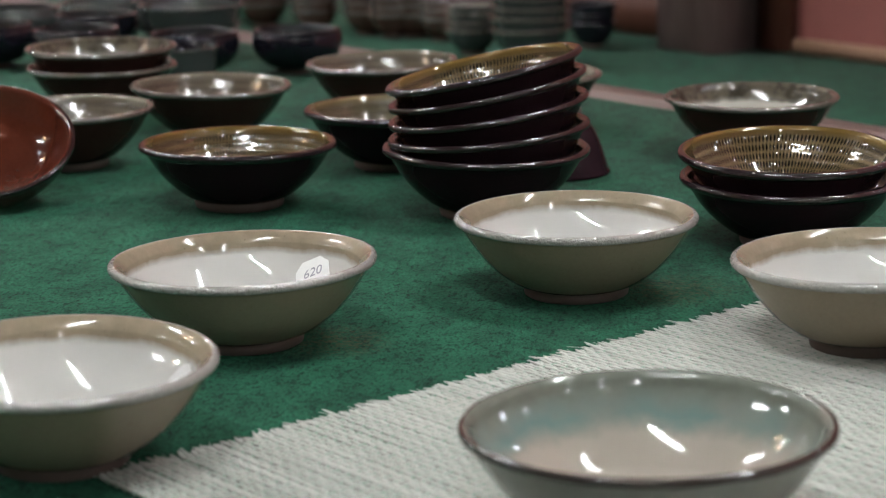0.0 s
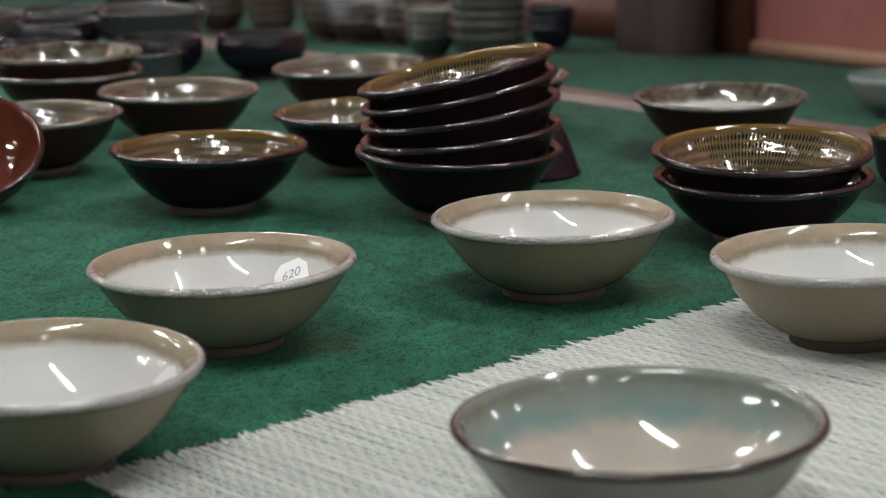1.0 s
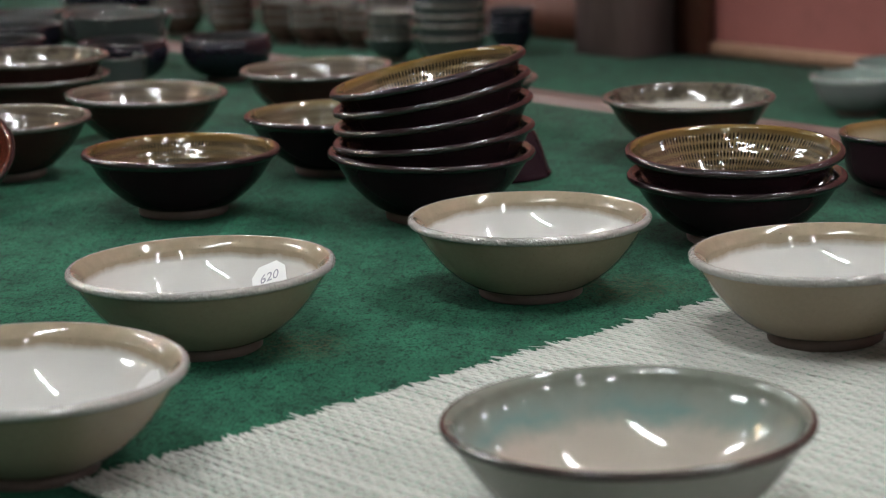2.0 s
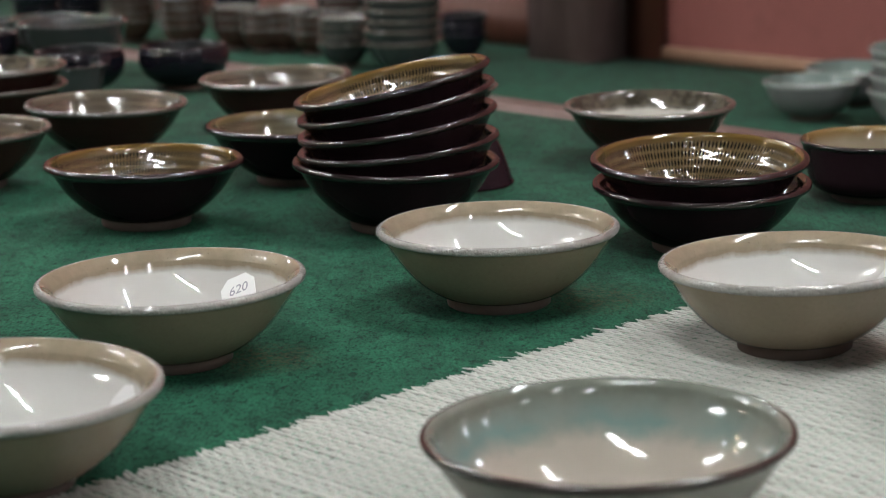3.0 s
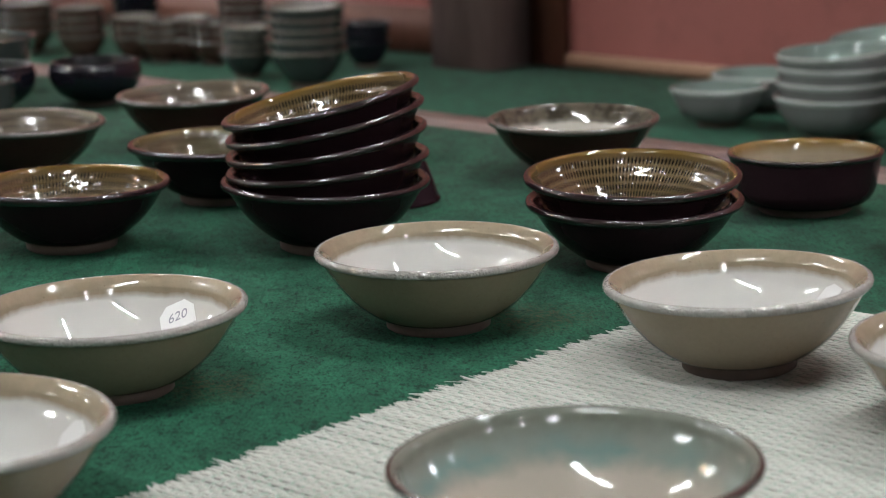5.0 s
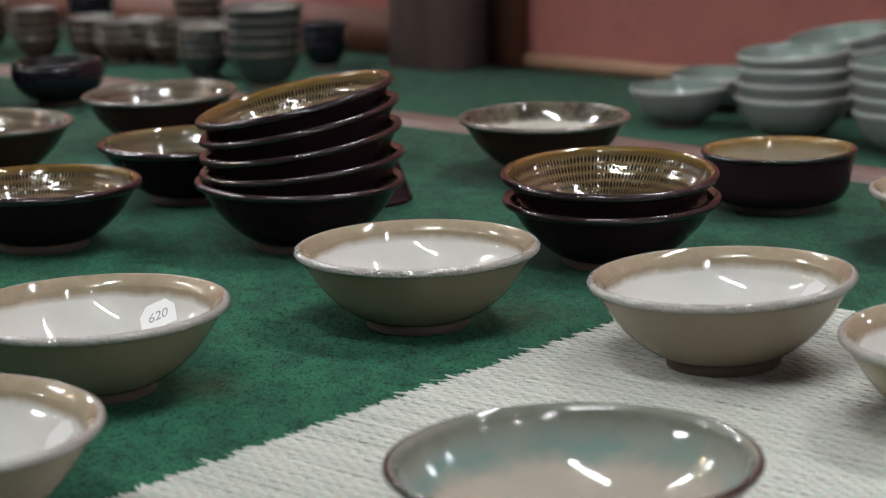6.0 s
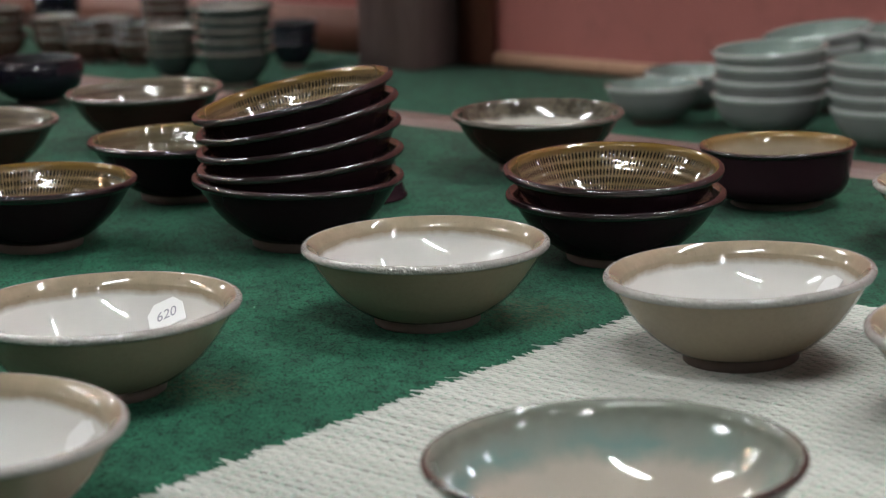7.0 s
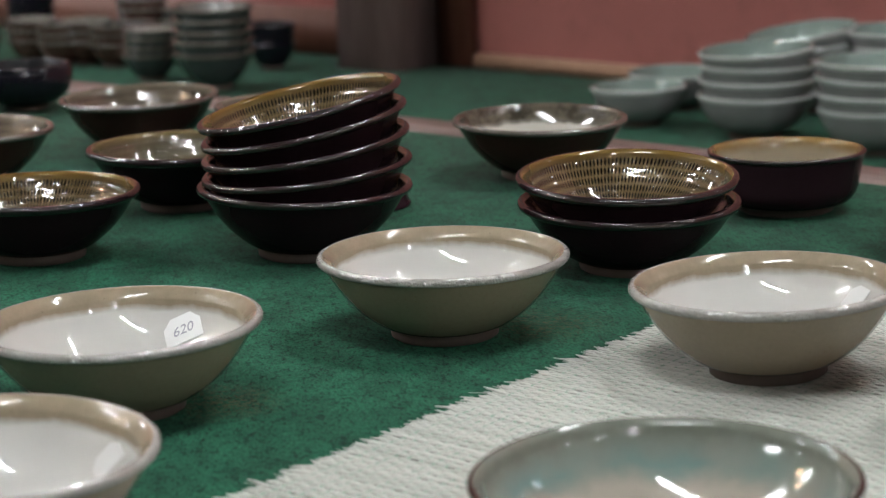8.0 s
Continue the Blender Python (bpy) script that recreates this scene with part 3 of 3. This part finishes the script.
# ---- brown bowls with grey insides ----
BROWN_LABEL = "brown-glazed bowl with a glossy grey inside"


def brown_bowl(m, R, H, seed, label, inner=GREYIN):
    return bowl("bowl", m, R, H, BROWNOUT, inner, GREYLIP, CLAYDARK, CONICAL, 0.45, 80, 0.0042, label, "bowl", "brown bowls", 0.007, 0.0025, seed, seed * 31.0, 0.006, 2)


brown_bowl(by_rim(0.1363, 0.4836, 0.0496, 0.0496, 0.010, 0.0), 0.0717, 0.0496, 22, BROWN_LABEL + " and whitish well", GREYPLAIN)
brown_bowl(by_rim(-0.1951, 0.6916, 0.0519, 0.0519, 0.005, 0.018), 0.0717, 0.0519, 23, BROWN_LABEL + ", on green felt")
brown_bowl(by_rim(-0.3329, 0.5646, 0.0495, 0.0495, 0.0, -0.018), 0.0716, 0.0495, 24, BROWN_LABEL + ", on green felt")
brown_bowl(by_rim(-0.058, 0.622, 0.0500, 0.0500), 0.0700, 0.0500, 25, BROWN_LABEL + ", behind the leaning stack")
brown_bowl(by_rim(-0.428, 0.430, 0.0500, 0.0500), 0.0715, 0.0500, 26, BROWN_LABEL + ", beside the red bowl")
brown_bowl(standing(-0.4640, 0.7000), 0.0715, 0.0490, 27, BROWN_LABEL + ", lower of a pair")
brown_bowl(standing(-0.4640, 0.7000, 0.0175), 0.0715, 0.0490, 28, BROWN_LABEL + ", nested in another bowl", GREYPLAIN)

brown_bowl(standing(-0.5760, 0.5200), 0.0700, 0.0480, 31, BROWN_LABEL + ", behind the red bowl")

# small dark cup turned over behind the stack
bowl("upturned_cup", pose(-0.020, 0.396, 0.054, 180), 0.040, 0.054, BLACK, BLACK, BLACK, CLAYDARK, FLARED, 0.43, 56, 0.004, "small dark cup turned upside down on green felt", "cup", "", 0.006, 0.002, 29)

# red bowl lying tilted
bowl("red_bowl", by_rim(-0.4540, 0.2770, 0.050, 0.044, 0.52, -0.12), 0.0700, 0.044, REDBROWN, REDIN, AMBERLIP, CLAYDARK, ROUNDED, 0.43, 96, 0.0048,
     "glossy red-brown bowl tilted on its side against others", "bowl", "", 0.006, 0.0026, 30)

# ---- small dark bowls in the rows behind ----
ROWS_LABEL = "small blue-black rounded tea bowl on green felt"


def tea_bowl(x, y, R, H, outer, inner, seed, label=ROWS_LABEL, z=0.0, shape=INCURVED):
    return bowl("tea_bowl", standing(x, y, z), R, H, outer, inner, outer, CLAYDARK, shape, 0.46, 56, 0.004, label, "tea bowl", "dark tea bowls", 0.008, 0.0022, seed)


tea_bowl(-0.3198, 0.9866, 0.0468, 0.0470, NAVY, DARKIN, 40)
SLATE_LABEL = "slate-green glazed tea bowl on green felt"
tea_bowl(-0.4290, 0.9700, 0.0468, 0.0470, NAVY, DARKIN, 41)
tea_bowl(-0.4240, 0.9000, 0.0340, 0.0400, SLATE, SLATE, 42, "small slate-grey cup on green felt", 0.0, STRAIGHT)
tea_bowl(-0.4630, 1.1300, 0.0620, 0.0600, SLATE, SLATE, 43, SLATE_LABEL, 0.0, ROUNDED)
tea_bowl(-0.5660, 1.0000, 0.0468, 0.0480, NAVY, DARKIN, 44)
tea_bowl(-0.5780, 1.1400, 0.0470, 0.0480, NAVY, DARKIN, 45)
tea_bowl(-0.6750, 1.0400, 0.0470, 0.0480, NAVY, DARKIN, 46)
tea_bowl(-0.6960, 1.2200, 0.0500, 0.0480, SLATE, DARKIN, 47, SLATE_LABEL)
tea_bowl(-0.6060, 1.2800, 0.0500, 0.0480, SLATE, SLATE, 48, SLATE_LABEL)
tea_bowl(-0.5180, 1.2800, 0.0500, 0.0500, SLATE, SLATE, 49, SLATE_LABEL)

# ---- stacks of bowls on the lower table ----
def stack(x, y, R, H, count, gap, outer, inner, lip, label, group, shape, seed, tilts=(), z=LOW):
    for k in range(count):
        r = random.Random(seed * 31 + k)
        ty = tilts[k] if k < len(tilts) else r.uniform(-0.02, 0.02)
        m = by_rim(x + r.uniform(-0.002, 0.002), y + r.uniform(-0.002, 0.002), z + H + k * gap, H, r.uniform(-0.02, 0.02), ty)
        bowl("bowl", m, R * r.uniform(0.985, 1.015), H, outer, inner, lip, CLAYDARK, shape, 0.44, 56, 0.0045, label + (", bottom of a stack" if k == 0 and count > 1 else ", stacked" if count > 1 else ", on green felt"), "bowl", group, 0.006, 0.0026, seed + k)


CEL = (CELADON, CELADONIN, CELADON_LITLIP, "pale grey-green celadon ceramic bowl", "celadon bowls")
stack(0.4788, 1.7339, 0.0701, 0.0575, 1, 0, *CEL, ROUNDED, 60)
stack(0.5620, 1.8650, 0.0720, 0.0570, 1, 0, *CEL, ROUNDED, 61)
stack(0.6140, 1.5870, 0.0800, 0.0620, 4, 0.0205, *CEL, ROUNDED, 62, (0, 0.0, 0.01, 0.06))
stack(0.7320, 1.4250, 0.0800, 0.0620, 4, 0.0205, *CEL, ROUNDED, 66)
stack(0.7330, 1.7860, 0.0830, 0.0620, 4, 0.0195, *CEL, ROUNDED, 70, (0, 0.03, 0.08, 0.14))
stack(0.8610, 1.7360, 0.0800, 0.0620, 4, 0.0205, *CEL, ROUNDED, 76)

FARGREY = (SLATE, GREYBROWN_LITLIP, GREYBROWN_LITLIP, "dark grey-green glazed bowl", "grey bowls")
FARBROWN = (REDBROWN, GREYBROWN_LITLIP, GREYBROWN_LITLIP, "dull red-brown glazed bowl", "red-brown bowls")
FARBLACK = (NAVY, DARKIN, NAVY, "glossy blue-black glazed bowl", "black bowls")
stack(-0.2270, 2.4200, 0.0490, 0.0480, 4, 0.0140, *FARGREY, CONICAL, 80)
stack(-0.1210, 2.2770, 0.0680, 0.0650, 5, 0.0185, *FARGREY, CONICAL, 86)
stack(-0.0190, 2.5030, 0.0450, 0.0480, 3, 0.0165, *FARBLACK, CONICAL, 92)
stack(-0.1650, 2.6270, 0.0520, 0.0500, 4, 0.0175, *FARGREY, CONICAL, 96)
stack(-0.2460, 2.6530, 0.0500, 0.0500, 5, 0.0175, *FARBROWN, CONICAL, 100)
stack(-0.3500, 2.6700, 0.0520, 0.0480, 3, 0.0175, *FARBROWN, CONICAL, 106)
stack(-0.4490, 2.7180, 0.0500, 0.0480, 3, 0.0175, *FARBROWN, CONICAL, 110)
stack(-0.4590, 2.8560, 0.0480, 0.0550, 5, 0.0170, *FARBLACK, CONICAL, 114)
stack(-0.3960, 2.6690, 0.0480, 0.0460, 3, 0.0160, *FARBROWN, CONICAL, 140)
stack(-0.2970, 2.6220, 0.0500, 0.0460, 3, 0.0160, *FARBROWN, CONICAL, 144)
stack(-0.5570, 2.7530, 0.0500, 0.0480, 4, 0.0175, *FARBROWN, CONICAL, 120)
stack(-0.6760, 2.8720, 0.0560, 0.0480, 4, 0.0175, *FARBROWN, CONICAL, 125)
stack(-0.8420, 2.7890, 0.0500, 0.0500, 4, 0.0185, *FARBLACK, CONICAL, 130)
stack(-0.7930, 2.9740, 0.0560, 0.0480, 5, 0.0185, *FARBLACK, CONICAL, 135)


# ---- price sticker in the bowl ----
def sticker(m, text, size=1.0, paper=PAPER):
    """A small cut paper sticker, with pencilled digits."""
    e = tagged(empty("price_sticker", m), "small white paper price sticker inside a bowl", "sticker")
    w, h = 0.0112 * size, 0.0088 * size
    bm = bmesh.new()
    ring = [(-w, -h), (w, -h), (w, h * 0.35), (w * 0.55, h), (-w * 0.55, h), (-w, h * 0.35)]
    low = [bm.verts.new((x, y, 0.0)) for x, y in ring]
    top = [bm.verts.new((x, y, 0.0004)) for x, y in ring]
    bm.faces.new(top)
    bm.faces.new(list(reversed(low)))
    for i in range(6):
        j = (i + 1) % 6
        bm.faces.new((low[i], low[j], top[j], top[i]))
    part("paper", bm, paper, e, smooth=False)
    if text:
        cu = bpy.data.curves.new("digits", "FONT")
        cu.body, cu.size, cu.align_x, cu.align_y, cu.extrude, cu.shear = text, 0.0085, "CENTER", "CENTER", 0.00006, 0.2
        flat = bpy.data.objects.new("digits", cu)
        me = bpy.data.meshes.new_from_object(flat)
        me.materials.append(INK)
        ob = new("digits", me)
        ob.parent = e
        ob.matrix_basis = pose(0, -0.001, 0.0006)
    return e


def stuck(place, normal, spin):
    """A pose that lies flat on a surface."""
    n = Vector(normal).normalized()
    x = (Vector((1, 0, 0)) - n * n.x).normalized()
    y = n.cross(x)
    m = Matrix(((x.x, y.x, n.x, 0), (x.y, y.y, n.y, 0), (x.z, y.z, n.z, 0), (0, 0, 0, 1)))
    return Matrix.Translation(Vector(place) + n * 0.0012) @ m @ pose(0, 0, 0, 0, 0, spin)


sticker(stuck((-0.1522, -0.0683, 0.0290), (-0.42, -0.63, 0.65), 9), "620")
sticker(stuck((0.2168, -0.1049, 0.0335), (-0.74, -0.23, 0.63), 20), "", 0.85, SHADEDPAPER)
sticker(stuck((-0.1836, -0.3004, 0.0312), (-0.68, -0.42, 0.60), 20), "", 0.8, SHADEDPAPER)
